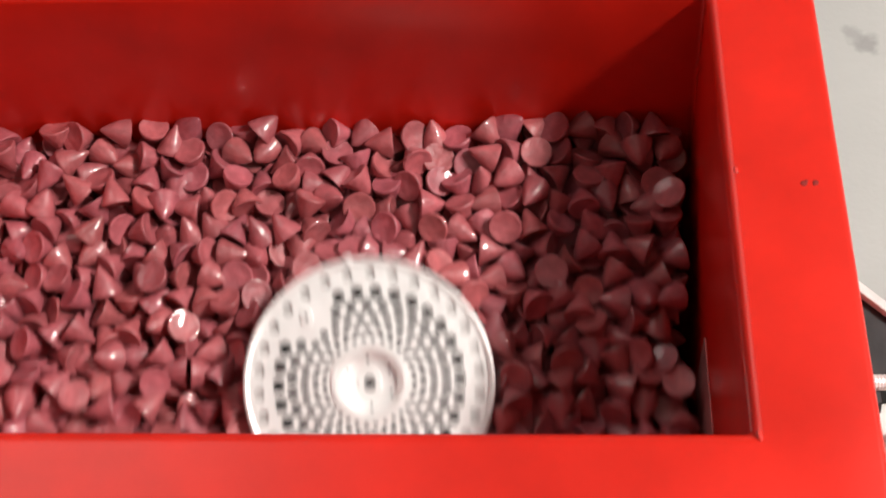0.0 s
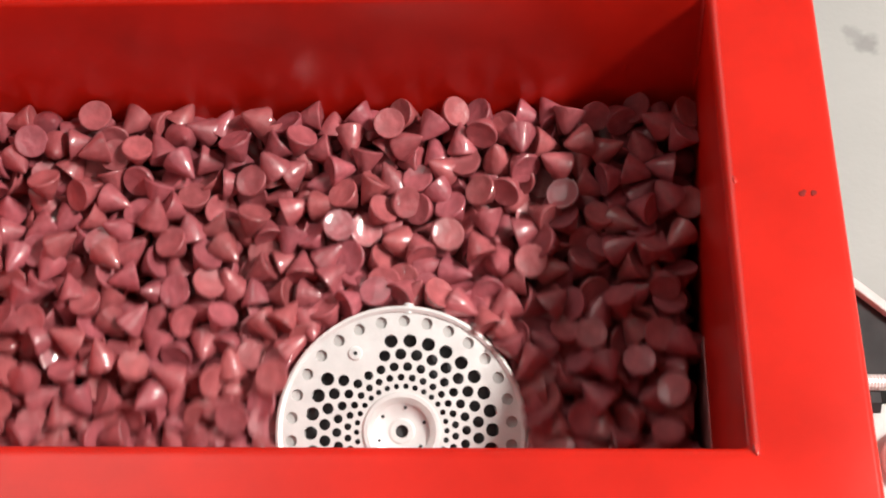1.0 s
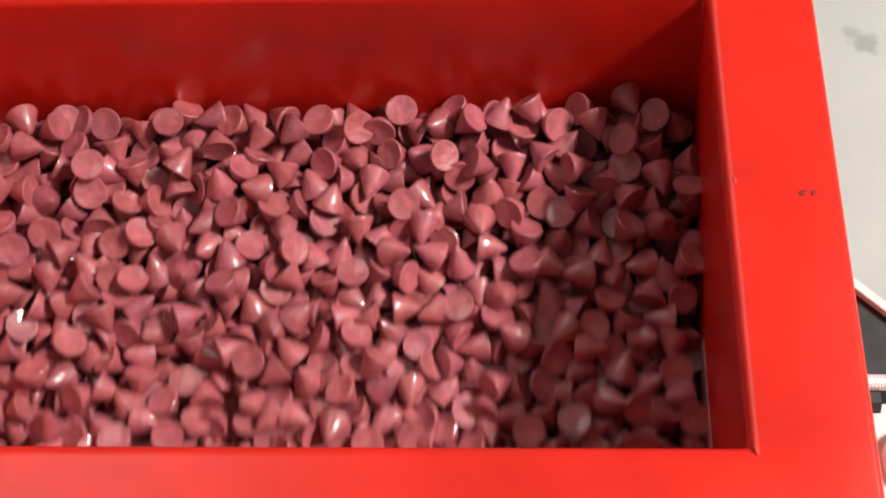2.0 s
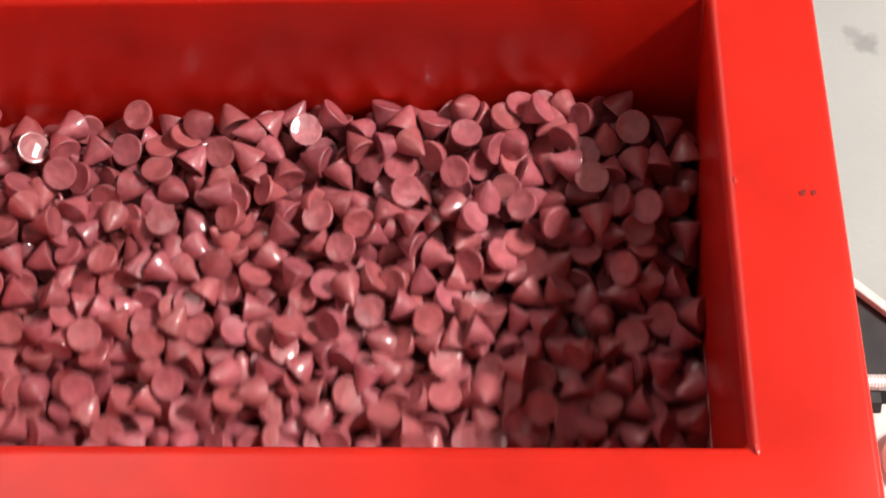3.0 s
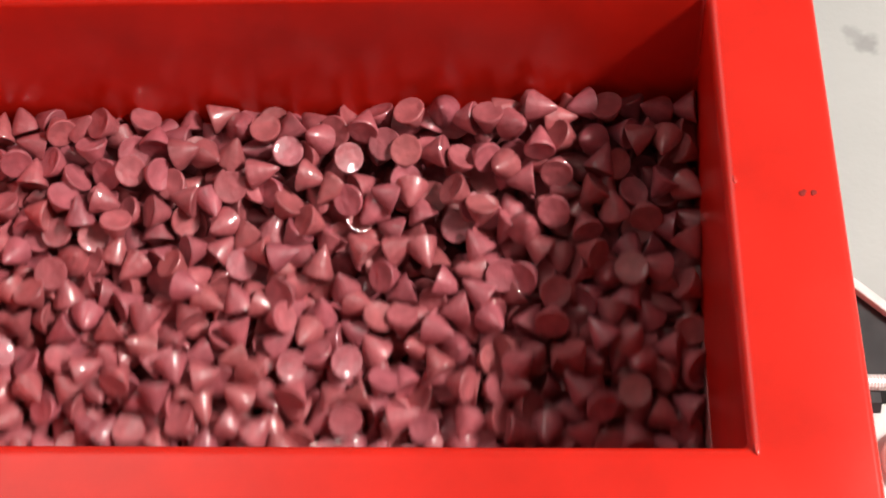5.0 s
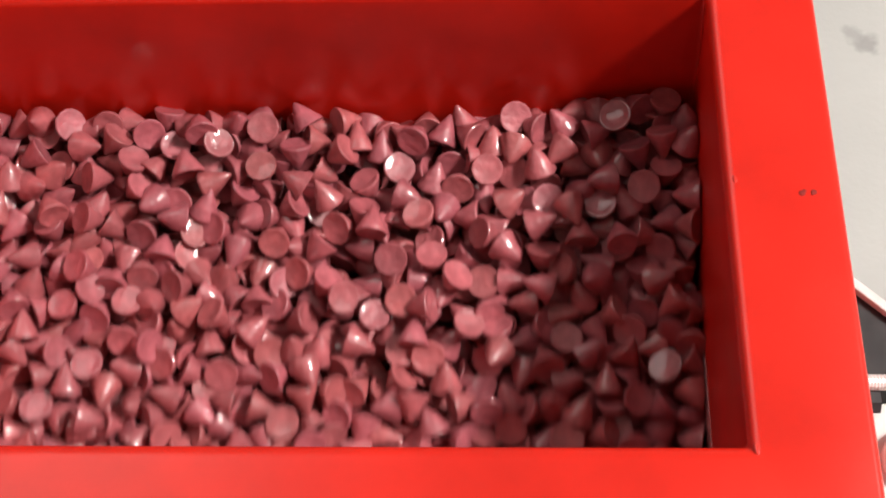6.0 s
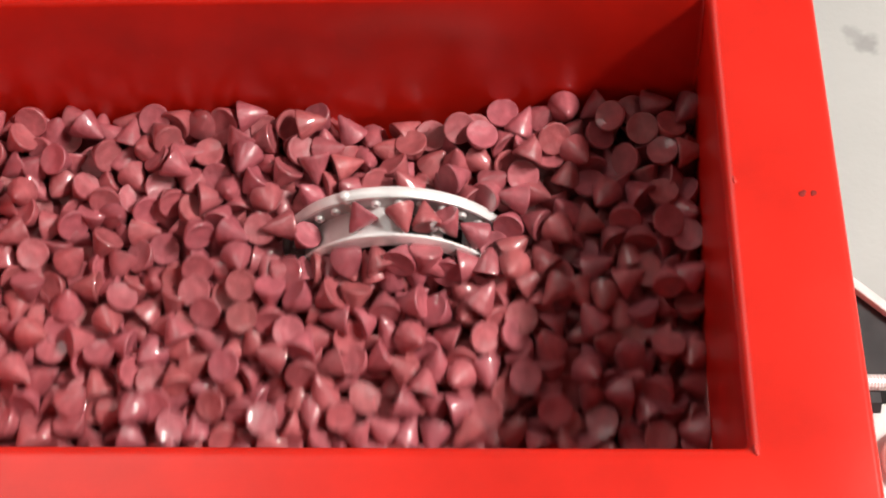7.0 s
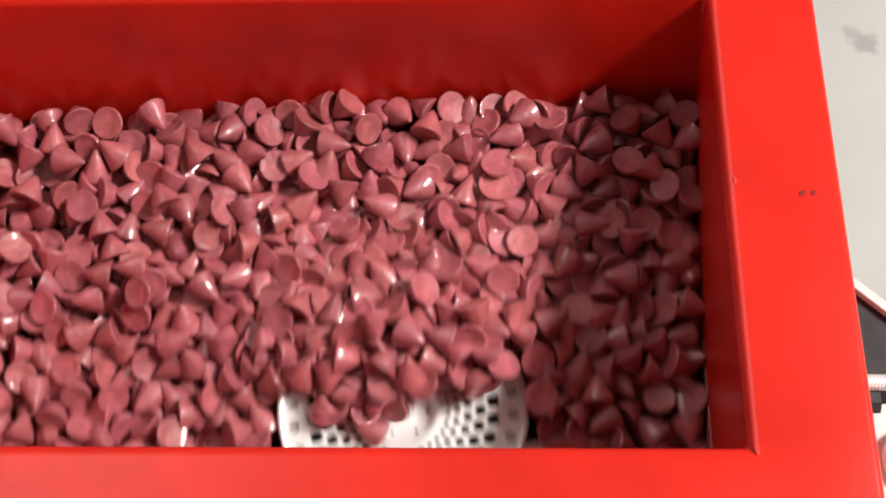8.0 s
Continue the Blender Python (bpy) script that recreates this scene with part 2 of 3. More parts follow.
def wheel():
    thing = new("perforated_wheel")
    u = UNIT
    screw = (161 * u * math.cos(radians(121)), 161 * u * math.sin(radians(121)))
    holes = [(0, 0, 60 * u)]
    for i, (rr, hr) in enumerate(((80, 5.0), (96, 6.4), (115, 8.2), (137, 10.2), (161, 12.0))):
        for k in range(30):
            a = radians(12 * k + (6 if i % 2 else 0) + 1)
            x, y = rr * u * math.cos(a), rr * u * math.sin(a)
            if math.hypot(x - screw[0], y - screw[1]) > (34 if i > 2 else 20) * u:
                holes.append((x, y, hr * u))
    for k in range(30):
        a = radians(12 * k + 5)
        holes.append((196 * u * math.cos(a), 196 * u * math.sin(a), 10.5 * u))
    part("face_plate", disc_with_holes(214 * u, holes, 0.0035), ALU, thing, "pale aluminium face drilled with rings of holes")
    lip = part("rim_lip", lathe([(212 * u, 0.0012), (218 * u, 0.0022), (222 * u, 0.0014), (224 * u, -0.001), (224 * u, -0.0055), (221 * u, -0.0075), (212 * u, -0.0065)], 96), ALU, thing, smooth=True)
    part("backing_ring", lathe([(180 * u, -0.0029), (211 * u, -0.0029), (211 * u, -0.0062), (180 * u, -0.0062)], 72), ALU_DULL, thing, "dull ring behind the outer holes")
    hub = part("hub_cup", lathe([(70 * u, 0.0008), (67 * u, 0.0022), (61 * u, 0.0022), (56 * u, -0.001), (50 * u, -0.0065), (36 * u, -0.0085), (24 * u, -0.0085), (20 * u, -0.0065), (12 * u, -0.0065), (11 * u, -0.008), (11 * u, -0.016), (59 * u, -0.016), (59 * u, 0.0)], 56), ALU, thing, "recessed round hub", smooth=True)
    part("axle_bore", lathe([(0.0001, -0.012), (11.5 * u, -0.012), (11.5 * u, -0.0155), (0.0001, -0.0155)], 20), DARK, hub, "dark centre bore")
    for k in range(6):
        a = radians(60 * k + 22)
        b = part("hub_bolt", lathe([(0.0001, 0.0006), (3.2 * u, 0.0004), (3.4 * u, -0.002), (0.0001, -0.002)], 10), DARK, hub, "small dark bolt hole")
        b.location = (43 * u * math.cos(a), 43 * u * math.sin(a), -0.0072)
    s = part("screw", lathe([(0.0001, 0.0), (3.5 * u, 0.0), (4 * u, 0.0014), (11 * u, 0.0012), (13 * u, -0.0005), (0.0001, -0.0005)], 20), ALU, thing, "small screw boss", smooth=True)
    s.location = (*screw, 0.0006)
    d = part("screw_socket", lathe([(0.0001, 0.0003), (3.4 * u, 0.0003), (3.4 * u, -0.0004), (0.0001, -0.0004)], 10), DARK, s)
    d.location = (0, 0, 0.0008)
    for start, sweep in ((-43, 160), (133, 7), (156, 161)):
        part("drum_wall", lathe([(172 * u, -0.0062), (180 * u, -0.0062), (180 * u, -0.0335), (172 * u, -0.0335)], max(3, sweep // 4), start, sweep), ALU, thing, "curved aluminium wall between the flanges", smooth=True)
    part("lower_flange", lathe([(166 * u, -0.0332), (197 * u, -0.0332), (201 * u, -0.0340), (201 * u, -0.0358), (197 * u, -0.0366), (166 * u, -0.0366)], 96), ALU, thing, smooth=True)
    # added dark plate: the shadow in the wheel's hollow bottom, put into its colour
    part("shadow_plate", lathe([(80 * u, -0.0285), (168 * u, -0.0285), (168 * u, -0.0310), (80 * u, -0.0310)], 72), DARK, thing, "dark plate added for the shadow under the hollow wheel")
    # added studs below the outer holes, shaped to give the glints of light there
    glint_stud = None
    for k in range(30):
        a = radians(12 * k + 5)
        if glint_stud is None:
            glint_stud = part("glint_stud", lathe([(3.5 * u, -0.0058), (9.5 * u, -0.0058), (8.5 * u, -0.0086), (6.0 * u, -0.0093), (3.5 * u, -0.0086)], 12), ALU, lip, "bright stud added for the light glinting in a drilled hole", smooth=True)
            ob = glint_stud
        else:
            ob = new("glint_stud", glint_stud.data)
            ob.parent = lip
        ob.location = (196 * u * math.cos(a), 196 * u * math.sin(a), 0)
    boss = part("rim_boss", lathe([(0.0001, 0.0044), (0.0030, 0.0040), (0.0044, 0.0020), (0.0046, -0.0040), (0.0001, -0.0040)], 20), ALU, thing, "small round boss on the rim", smooth=True)
    boss.matrix_basis = pose(0, 0, 0, 0, 0, 87) @ pose(220 * u, 0, -0.0030, 0, 90, 0)
    # added dark sheet that stands for the shade seen through the drilled holes
    part("hole_shade", lathe([(62 * u, -0.0100), (171 * u, -0.0100), (171 * u, -0.0120), (62 * u, -0.0120)], 60), DARK, thing, "dark sheet added for the shade in the drilled holes")
    part("core", lathe([(64 * u, -0.0155), (84 * u, -0.0155), (84 * u, -0.0333), (64 * u, -0.0333)], 40), ALU_DULL, thing, smooth=True)
    return tagged(thing, "pale aluminium wheel with two flanges and drilled holes in the media", "machined wheel")


# seconds, place of the face's centre (z from the rim), tilt towards the front wall, lean, spin
WHEEL = [
    (0.0, -0.2479, 0.1330, -0.1763, 23.2, 6.2, 16.3), (0.1, -0.2451, 0.1072, -0.1929, 25.6, 6.1, 13.3), (0.2, -0.2403, 0.1024, -0.1963, 25.3, 5.8, 9.8),
    (0.3, -0.2380, 0.1074, -0.1933, 25.6, 5.7, 6.8), (0.5, -0.2284, 0.1027, -0.1969, 25.3, 5.2, 2.3), (0.8, -0.2250, 0.1057, -0.1953, 25.5, 5.0, 2.3),
    (1.0, -0.2242, 0.1029, -0.1971, 25.3, 5.0, 2.3), (1.1, -0.2217, 0.1001, -0.1991, 29.2, 4.8, 2.3), (1.2, -0.2120, 0.0925, -0.2110, 49.1, 4.1, 2.3),
    (1.3, -0.2050, 0.0725, -0.2300, 57.7, 3.6, 2.3), (1.4, -0.2070, 0.0560, -0.3050, 70.0, 3.0, 2.3), (1.7, -0.2060, 0.0620, -0.3400, 88.0, 2.0, 2),
    (2.6, -0.2080, 0.1050, -0.3500, 120.0, 0.0, 38), (3.6, -0.2180, 0.1600, -0.3700, 150.0, -2.0, 80), (4.6, -0.2300, 0.2100, -0.3700, 178.0, -3.5, 120),
    (5.5, -0.2390, 0.2350, -0.3850, 201.0, -4.6, 150), (6.2, -0.2400, 0.2479, -0.3516, 221.0, -4.8, 161),
    (6.4, -0.2393, 0.2606, -0.3116, 230.0, -4.7, 163), (6.6, -0.2380, 0.2703, -0.2568, 242.6, -4.3, 163), (6.8, -0.2366, 0.2713, -0.2282, 258.5, -3.3, 163),
    (7.0, -0.2334, 0.2695, -0.2042, 273.7, -2.1, 163), (7.1, -0.2311, 0.2646, -0.1916, 280.0, -1.6, 163), (7.2, -0.2286, 0.2528, -0.1793, 286.2, -1.2, 163),
    (7.3, -0.2269, 0.2396, -0.1660, 293.4, -0.6, 163),
    (7.4, -0.2267, 0.2285, -0.1581, 302.1, 0.2, 163), (7.5, -0.2282, 0.2180, -0.1617, 312.5, 1.1, 163), (7.6, -0.2279, 0.1990, -0.1678, 318.4, 1.6, 163),
    (7.7, -0.2284, 0.1798, -0.1740, 324.4, 2.1, 163), (7.8, -0.2273, 0.1625, -0.1762, 337.5, 3.1, 163), (7.9, -0.2261, 0.1390, -0.1797, 359.4, 4.4, 163),
    (8.0, -0.2233, 0.1188, -0.1928, 373.1, 4.7, 163)]


def wheel_pose(row):
    t, x, y, z, tilt, lean, spin = row
    return pose(x, y, z + RIM, tilt, lean, 0) @ pose(0, 0, 0, 0, 0, spin)


def wheel_at(t):
    k = max(0, min(len(WHEEL) - 2, sum(1 for r in WHEEL if r[0] <= t) - 1))
    a, b = WHEEL[k], WHEEL[k + 1]
    f = min(1, max(0, (t - a[0]) / (b[0] - a[0])))
    return wheel_pose([t] + [p + (q - p) * f for p, q in zip(a[1:], b[1:])])


# ---- the media: cones that roll over in the tub ----
CONE_R, CONE_H, GAP = 0.0128, 0.0230, 0.0195


def cone_mesh(name, r, h, tip, n=16):
    prof = [(0.0, 0.0011), (r * 0.45, 0.0009), (r * 0.78, 0.0004), (r * 0.89, 0.0), (r * 0.955, 0.00005), (r, 0.0008), (r * 0.985, 0.0026)]
    prof += [(tip + (r * 0.985 - tip) * 0.35, 0.0030 + (h - 0.0030) * 0.65), (tip, h - tip * 0.55), (tip * 0.5, h - tip * 0.12), (0.0, h)]
    bm = bmesh.new()
    rings = []
    for rad, z in prof:
        if rad == 0.0:
            rings.append([bm.verts.new((0, 0, z - h * 0.36))])
        else:
            rings.append([bm.verts.new((rad * math.cos(2 * math.pi * k / n), rad * math.sin(2 * math.pi * k / n), z - h * 0.36)) for k in range(n)])
    for a, b in zip(rings, rings[1:]):
        for k in range(n):
            j = (k + 1) % n
            if len(a) == 1:
                bm.faces.new((a[0], b[j], b[k]))
            elif len(b) == 1:
                bm.faces.new((a[k], a[j], b[0]))
            else:
                bm.faces.new((a[k], a[j], b[j], b[k]))
    bmesh.ops.recalc_face_normals(bm, faces=bm.faces[:])
    me = bpy.data.meshes.new(name)
    bm.to_mesh(me)
    bm.free()
    me.materials.append(PINK)
    me.polygons.foreach_set("use_smooth", [True] * len(me.polygons))
    me.set_sharp_from_angle(angle=radians(42))
    return me


SLOPE = (BACK_Z - FRONT_Z) / ACROSS
BED = 0.20                       # depth of the rolling bed below its surface
rng = np.random.default_rng(7)


def surface_speed(s):
    """Speed of the surface towards the front, s metres from the back wall."""
    v = 0.95 * (s + 0.018) * np.clip(s / 0.02, 0, 1)
    return v * np.clip((ACROSS - s) / 0.055, 0, 1)


def flow(y, n):
    """A roll without sources: forward along the top, down at the front, back along the bottom, up again."""
    s, e = ACROSS - y, 0.002
    g = surface_speed(s)
    dg = (surface_speed(s + e) - surface_speed(s - e)) / (2 * e)
    return -np.cos(np.pi * n / BED) * g, -(BED / np.pi) * np.sin(np.pi * n / BED) * dg


def push_apart(p, gap):
    """Moves the pairs of points nearer than gap away from one another."""
    c = np.floor(p / gap).astype(np.int64) + 400
    key = (c[:, 0] * 1024 + c[:, 1]) * 1024 + c[:, 2]
    order = np.argsort(key, kind="stable")
    skey = key[order]
    shift = np.zeros_like(p)
    half = [(a, b, d) for a in (-1, 0, 1) for b in (-1, 0, 1) for d in (-1, 0, 1) if (a, b, d) >= (0, 0, 0)]
    for a, b, d in half:
        nk = key + (a * 1024 + b) * 1024 + d
        lo = np.searchsorted(skey, nk)
        for k in range(3):
            at = np.minimum(lo + k, len(skey) - 1)
            i = np.nonzero((lo + k < len(skey)) & (skey[at] == nk))[0]
            j = order[at[i]]
            if (a, b, d) == (0, 0, 0):
                ok = i < j
                i, j = i[ok], j[ok]
            delta = p[i] - p[j]
            dist = np.sqrt((delta ** 2).sum(1)) + 1e-9
            ok = dist < gap
            i, j, delta, dist = i[ok], j[ok], delta[ok], dist[ok]
            move = delta * (0.42 * (gap - dist) / dist)[:, None]
            for axis in range(3):
                shift[:, axis] += np.bincount(i, move[:, axis], len(p)) - np.bincount(j, move[:, axis], len(p))
    return p + np.clip(shift, -gap * 0.4, gap * 0.4)


def clear_of_wheel(p, t):
    m = np.array(wheel_at(t))
    m[2, 3] -= RIM
    turn, at = m[:3, :3], m[:3, 3]
    q = (p - at) @ turn
    r = np.hypot(q[:, 0], q[:, 1]) + 1e-9
    out, c = q.copy(), 0.0125
    hit = (r < 0.094 + c * 0.8) & (q[:, 2] < c) & (q[:, 2] > -0.038 - c)
    side = hit & (r > 0.088) & (q[:, 2] < -0.002)
    up = hit & ~side & (q[:, 2] > -0.016)
    if 6.4 < t < 7.45:           # what lies on the flanges' upper edge rolls off to one side
        crest = side & (q @ turn[2] > 0.02)
        up, side = up | (crest & (q[:, 2] > -0.018)), side & ~crest
    if t > 7.15:                 # as it tips over, the cones slide onto its face
        back = np.array([math.sin(radians(163)), math.cos(radians(163)), 0.0])  # towards the back wall, in the wheel's own axes
        right = np.array([math.cos(radians(163)), -math.sin(radians(163)), 0.0])
        along, across = q @ back, q @ right
        f = min(1.0, max(0.0, (t - 7.75) / 0.25))
        bare = -0.012 + f * (0.028 - 0.040 * np.exp(-((across + 0.030) / 0.034) ** 2) + 0.07 * (across > 0.072))
        up = hit & ~side & ((t < 7.78) | (along > bare))
        slid = (r < 0.100) & (q[:, 2] > -0.05) & (q[:, 2] < 0.07) & (along < bare) & (t >= 7.78)   # these have slid over the face and off its front
        hit, side, up = hit & ~slid, side & ~slid, up & ~slid
    if t < 6.0:                  # as it floats at the front nothing lies on its face
        side = hit & (r > 0.066)
        up = up & False
    down = hit & ~side & ~up
    out[up, 2] = c * (0.75 if t > 7.15 else 1.0)
    out[down, 2] = -0.038 - c * 0.7
    f = (0.094 + c * 0.8) / r[side]
    out[side, 0] *= f
    out[side, 1] *= f
    out = out @ turn.T + at
    if t >= 7.78:
        out[slid, 1] = 0.022
        out[slid, 2] = np.minimum(out[slid, 2], FRONT_Z + 0.015)
    return out


def level(x, y, t):
    """Height of the media's surface, from the rim: a slope, higher by the end wall, with a swell that is dragged over the wheel."""
    z = FRONT_Z + SLOPE * y + 0.010 * np.clip((x + 0.22) / 0.2, 0, 1) * np.clip((y - 0.12) / 0.2, 0, 1)
    f = min(1.0, max(0.0, t / 1.2))
    z = z + (0.0005 - 0.0295 * (1 - f * f * (3 - 2 * f))) * y / ACROSS
    heap = min(1.0, max(0.0, (t - 1.6) / 1.2)) * min(1.0, max(0.0, (6.1 - t) / 0.8))
    z = z + 0.005 * heap * y / ACROSS + 0.013 * heap * np.exp(-((x + 0.14) / 0.13) ** 2 - ((y - ACROSS) / 0.10) ** 2)
    if t > 6.0:
        m = wheel_at(t).translation
        rise = min(1.0, max(0.0, (t - 6.75) / 0.3)) * min(1.0, max(0.0, (7.7 - t) / 0.4))
        z = z + 0.020 * rise * np.exp(-((x - m.x) / 0.10) ** 2 - ((y - m.y + 0.065) / 0.075) ** 2)
        grow = min(1.0, max(0.0, (t - 7.25) / 0.4))
        z = z + 0.056 * grow * np.exp(-((x - m.x - 0.01) / 0.095) ** 2 - ((y - m.y - 0.045 + 0.010 * min(1.0, max(0.0, (t - 7.8) / 0.15))) / 0.050) ** 2)
        sink = min(1.0, max(0.0, (t - 7.1) / 0.3)) * min(1.0, max(0.0, (8.0 - t) / 0.25))
        z = z - 0.009 * sink * np.exp(-((x - m.x) / 0.17) ** 2 - ((y - ACROSS) / 0.06) ** 2)
        dip = min(1.0, max(0.0, (t - 6.2) / 0.3)) * min(1.0, max(0.0, (7.4 - t) / 0.4))
        z = z - 0.020 * dip * np.exp(-((x - m.x) / 0.055) ** 2 - ((y - ACROSS) / 0.06) ** 2)
    return z


def lift(p, t):
    """Speed at which cones close up the hollow that the wheel leaves as it surfaces."""
    m = wheel_at(t).translation
    near = 0.035 * (6.3 < t) * np.exp(-((p[:, 0] - m.x) / 0.12) ** 2 - ((p[:, 1] - m.y + 0.02) / 0.12) ** 2)
    return near + 0.22 * (7.1 < t) * np.exp(-((p[:, 0] - m.x) / 0.11) ** 2 - ((p[:, 1] - m.y - 0.12) / 0.07) ** 2)


def tumble():
    """Places of all cones from start to end, one row of places every 0.05 s."""
    d = 0.0196
    grid = np.mgrid[LEFT + 0.011:-0.012:d, 0.010:ACROSS - 0.008:d, 0.004:BED:d].reshape(3, -1).T
    p = grid + rng.uniform(-0.35, 0.35, grid.shape) * d
    top = rng.uniform(-0.009, 0.014, len(p))

    def inside(p, t):
        p[:, 0] = np.clip(p[:, 0], LEFT + 0.010, EDGE - 0.004)
        p[:, 1] = np.clip(p[:, 1], 0.010, ACROSS - 0.010)
        z = level(p[:, 0], p[:, 1], t)
        p[:, 2] = np.clip(p[:, 2], z - BED, z - top)
        return p
    p[:, 2] = level(p[:, 0], p[:, 1], 0) - p[:, 2]
    for _ in range(12):
        p = inside(push_apart(p, GAP), 0)
    rows, dt = [], 0.05
    drift = rng.normal(0, 0.006, len(p))
    for k in range(161):
        t = k * dt
        if k:
            n = level(p[:, 0], p[:, 1], t - dt) - p[:, 2]
            vy, vn = flow(p[:, 1], n)
            my, mn = p[:, 1] + vy * dt / 2, n + vn * dt / 2
            vy, vn = flow(my, mn)
            y = p[:, 1] + vy * dt
            p = np.stack([p[:, 0] + drift * dt, y, level(p[:, 0], y, t) - (n + vn * dt) + lift(p, t) * dt], 1)
            p = push_apart(inside(push_apart(p, GAP), t), GAP)
        else:
            for _ in range(8):
                p = push_apart(clear_of_wheel(p, t), GAP)
        p = clear_of_wheel(inside(p, t), t)
        rows.append(p.copy())
    return np.array(rows)


def media():
    rows = tumble()
    depth = np.stack([level(r[:, 0], r[:, 1], 0.05 * k) - r[:, 2] for k, r in enumerate(rows)])
    seen = (depth < 0.048) & (rows[:, :, 1] > 0.065)
    for k in range(126, 161):     # the wheel opens the bed deeper as it comes up
        m = wheel_at(0.05 * k).translation
        seen[k] |= (np.hypot(rows[k, :, 0] - m.x, rows[k, :, 1] - m.y) < 0.20) & (depth[k] < 0.13)
    open_time = ((depth < 0.015) & (rows[:, :, 1] > 0.09)).sum(0)
    order = np.argsort(-open_time, kind="stable")
    order = order[seen.any(0)[order]]
    meshes = [cone_mesh("plastic_cone", CONE_R * a, CONE_H * b, c) for a, b, c in ((1.0, 1.0, 0.0020), (0.97, 1.06, 0.0015), (1.03, 0.92, 0.0028))]
    heap = tagged(new("cone_media"), "bed of wet pink plastic cones rolling over in the tub", "tumbling media", kind="stuff")
    made = []
    for rank, i in enumerate(order):
        ob = new("plastic_cone" if rank < 300 else "cone", meshes[int(rng.integers(3))])
        if rank < 300:
            tagged(ob, "wet pink plastic cone tumbling among many others", "plastic cone", "cones in the tub")
        else:
            ob.parent = heap
        made.append((ob, rows[:, i], depth[:, i]))
    return made


# cones caught in the wheel's groove: angle round it, distance from its axis, lean, turn
CAUGHT = [(56, 0.0868, 85, 95), (94, 0.0866, 80, 140), (115, 0.0870, 75, 200), (127, 0.0878, 95, 10), (139, 0.0866, 60, -120), (155, 0.0868, 85, 80),
          (172, 0.0870, 70, -60), (204, 0.0890, 35, 0)]


def caught_cones():
    mesh = cone_mesh("plastic_cone", CONE_R * 0.92, CONE_H * 0.95, 0.0016)
    made = []
    for row in CAUGHT:
        a, r, lean, roll = row
        local = pose(0, 0, 0, 0, 0, a) @ pose(r, 0, -0.0205, roll, 0, 0) @ pose(0, 0, 0, 0, -90 + lean, 0)
        ob = tagged(new("plastic_cone", mesh), "wet pink plastic cone caught in the wheel's groove", "plastic cone", "cones in the tub")
        made.append((ob, local))
    return made


# cones that ride on the wheel's face as it tips over: across it, towards its back, height, and three turns
RIDERS = [(-0.060, 0.034, 0.0140, 200, 15, 0), (-0.045, 0.017, 0.0150, 100, 40, 60), (-0.022, 0.020, 0.0130, 185, -12, 30), (0.001, 0.011, 0.0150, 75, 20, 140),
          (0.025, 0.022, 0.0140, 170, 25, 80), (0.046, 0.036, 0.0140, 110, -30, 200), (-0.055, 0.046, 0.0160, 80, 60, 20),
          (-0.032, 0.042, 0.0170, 160, -35, 120), (-0.009, 0.038, 0.0160, 95, 10, 250), (0.014, 0.044, 0.0170, 190, 20, 45), (0.038, 0.046, 0.0160, 120, 45, 300),
          (0.056, 0.060, 0.0170, 70, -15, 170), (-0.044, 0.066, 0.0180, 185, 10, 90), (-0.018, 0.064, 0.0180, 105, 30, 15), (0.008, 0.068, 0.0180, 150, -20, 220), (0.032, 0.070, 0.0180, 200, 25, 60)]


def riding_cones():
    mesh = cone_mesh("plastic_cone", CONE_R, CONE_H, 0.0019)
    made = []
    for across, along, height, a, b, c in RIDERS:
        ob = tagged(new("plastic_cone", mesh), "wet pink plastic cone sliding over the wheel's drilled face", "plastic cone", "cones in the tub")
        local = pose(0, 0, 0, 0, 0, -163) @ pose(across, along, height, a, b, c)
        made.append((ob, local))
    return made


def key_riders(made):
    """Deep in the bed at first, then on the face that carries them up."""
    for ob, local in made:
        carried = [(row[0], wheel_pose(row) @ local) for row in WHEEL if row[0] > 2.0]
        deep = carried[0][1].copy()
        deep.translation = (deep.translation.x, 0.22, RIM - 0.40)
        walk(ob, [(0.0, deep), (1.6, deep)] + carried)


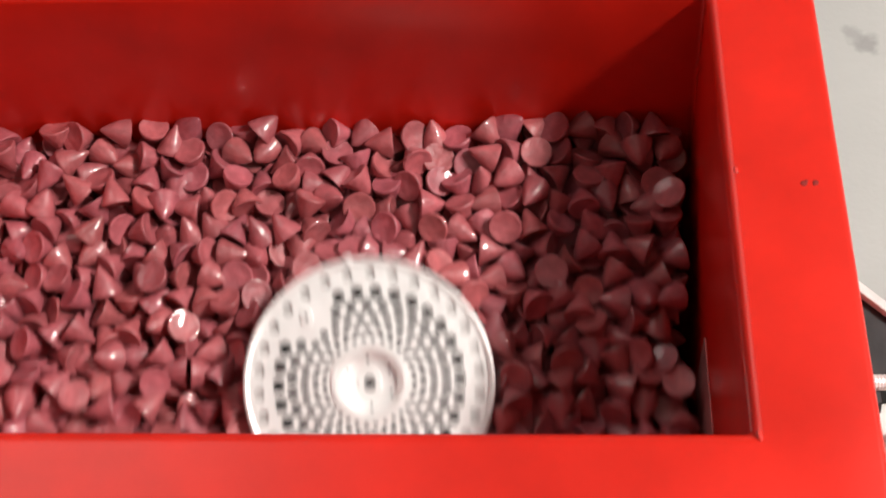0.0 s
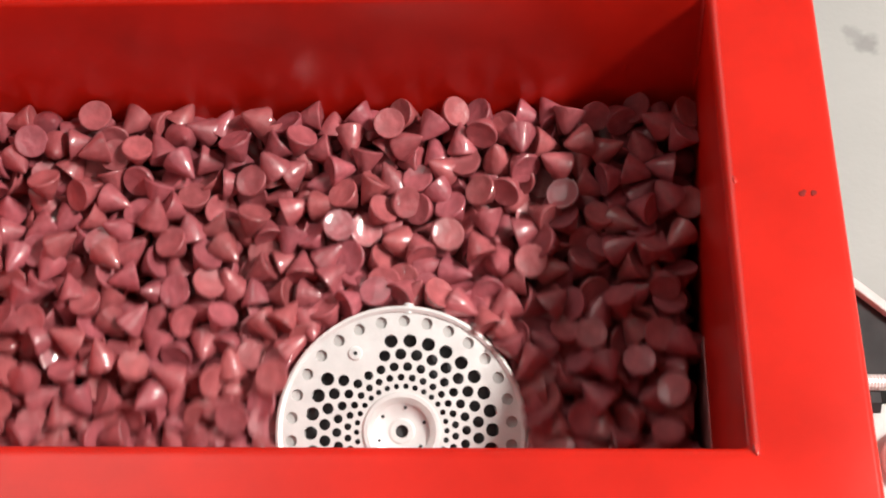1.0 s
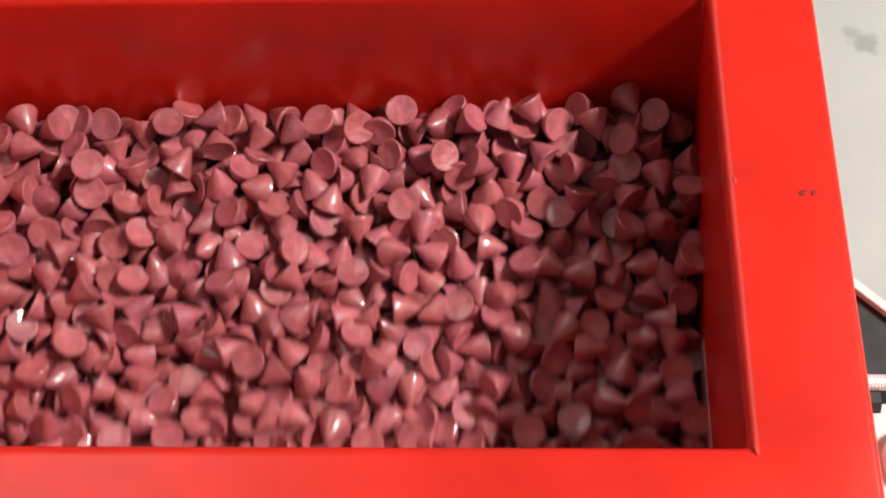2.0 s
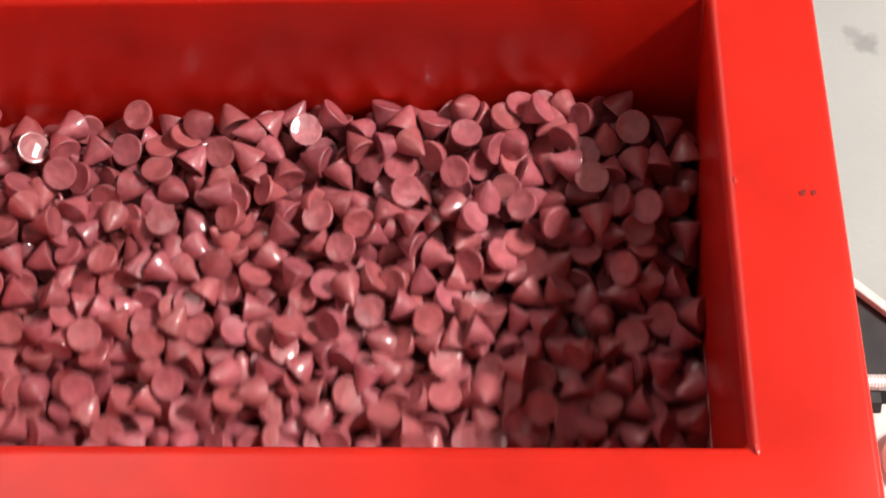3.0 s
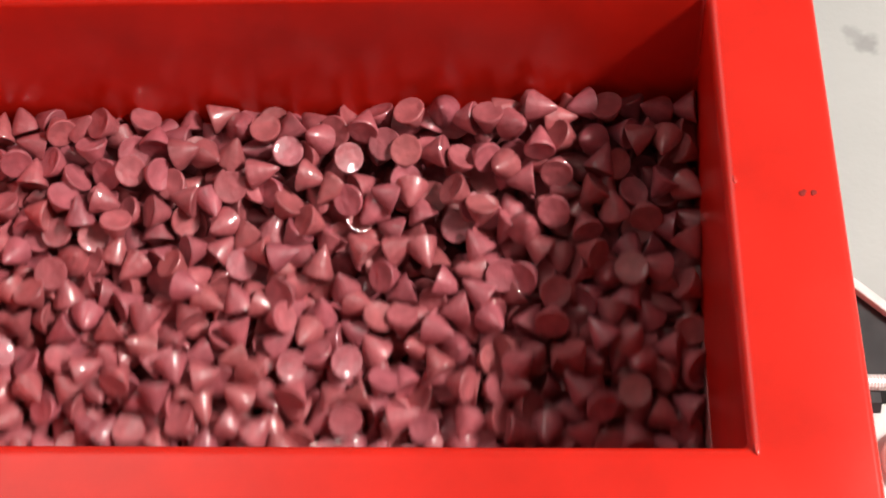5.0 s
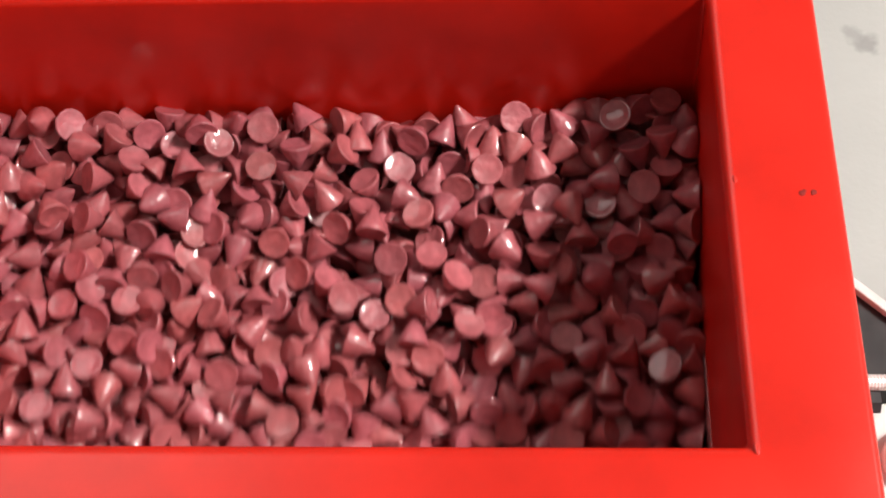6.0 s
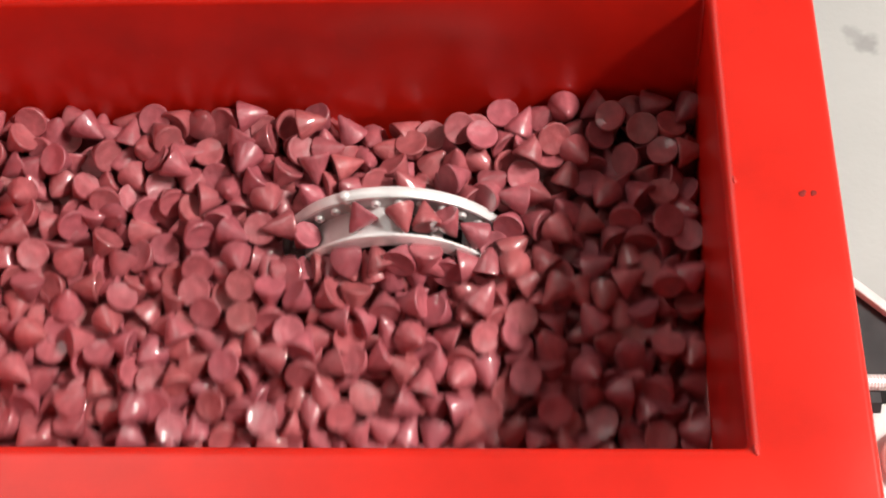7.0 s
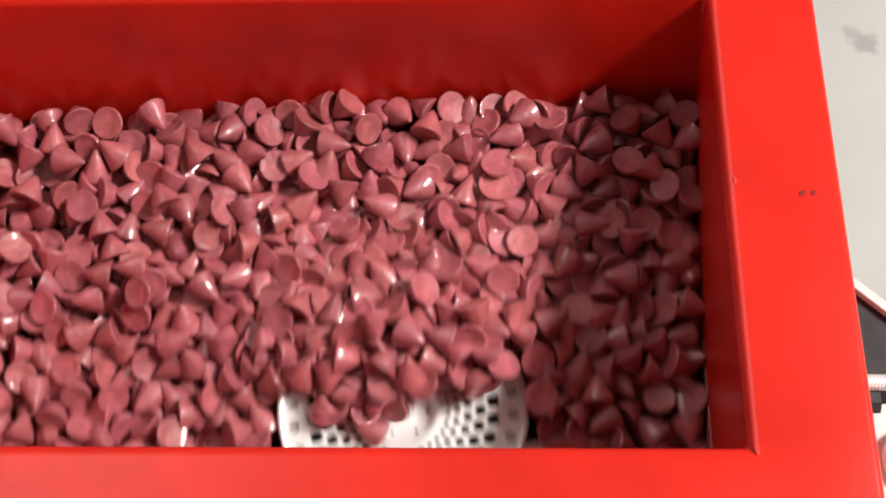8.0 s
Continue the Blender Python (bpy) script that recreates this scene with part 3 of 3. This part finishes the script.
def key_media(made):
    for ob, place, depth in made:
        turn = Euler(rng.uniform(0, 2 * math.pi, 3)).to_quaternion()
        rest = rng.uniform() < 0.28     # some lie with their base up
        if rest:
            turn = Euler((math.pi + 0.45 + rng.normal(0, 0.35), rng.normal(0, 0.35), rng.uniform(0, 6.28))).to_quaternion()
        axis = Vector(rng.normal(0, 1, 3) + np.array([1.2, 0, 0])).normalized()
        rate = (abs(rng.normal(0, 45)) + 10) * (0.25 if rest else 1.0)
        out, last = [], -9
        for k in range(0, 161, 5):
            t = k * 0.05
            near = depth[max(0, k - 15):k + 16].min() < 0.045
            if not near and k not in (0, 160) and k - last < 20:
                continue
            last = k
            x, y, z = place[k]
            m = Matrix.Rotation(radians(rate * t), 4, axis) @ turn.to_matrix().to_4x4()
            m.translation = (x, y, z + RIM)
            out.append((t, m))
        walk(ob, out)


# ---- assembly ----
room()
for x, y, sx, sy, watts in LAMPS:
    ceiling_fixture(x, y, sx, sy)
TUB = tub()
machine_frame()
SPOOL = wheel()
CONES = media()
LODGED = caught_cones()
RIDING = riding_cones()

# seconds and the lift of the tub's front edge in millimetres, as the machine starts and settles
ROCK = [(0.0, 15.0), (0.1, 4.0), (0.2, -7.5), (0.3, 3.5), (0.4, 6.0), (0.5, -0.5), (0.6, 0.0), (0.7, 2.0), (0.8, 1.0), (0.9, -2.0), (1.0, 0.0),
        (1.1, 2.0), (1.2, -1.5), (1.3, 0.0), (1.4, 1.0), (1.6, 0.0), (3.0, 0.5), (4.0, -0.5), (5.0, 0.4), (6.0, 0.8), (6.5, -0.4), (8.0, 0.0)]


def motions():
    pivot = Vector((0, 0.42, RIM - 0.05))
    rows = []
    for t, lift in ROCK:
        turn = Matrix.Translation(pivot) @ Matrix.Rotation(-math.atan2(lift / 1000, 0.42), 4, "X") @ Matrix.Translation(-pivot)
        rows.append((t, turn @ Matrix.Translation((0, 0, RIM))))
    walk(TUB, rows)
    walk(SPOOL, [(row[0], wheel_pose(row)) for row in WHEEL])
    for ob, local in LODGED:
        walk(ob, [(row[0], wheel_pose(row) @ local) for row in WHEEL])
    key_riders(RIDING)
    key_media(CONES)


motions()
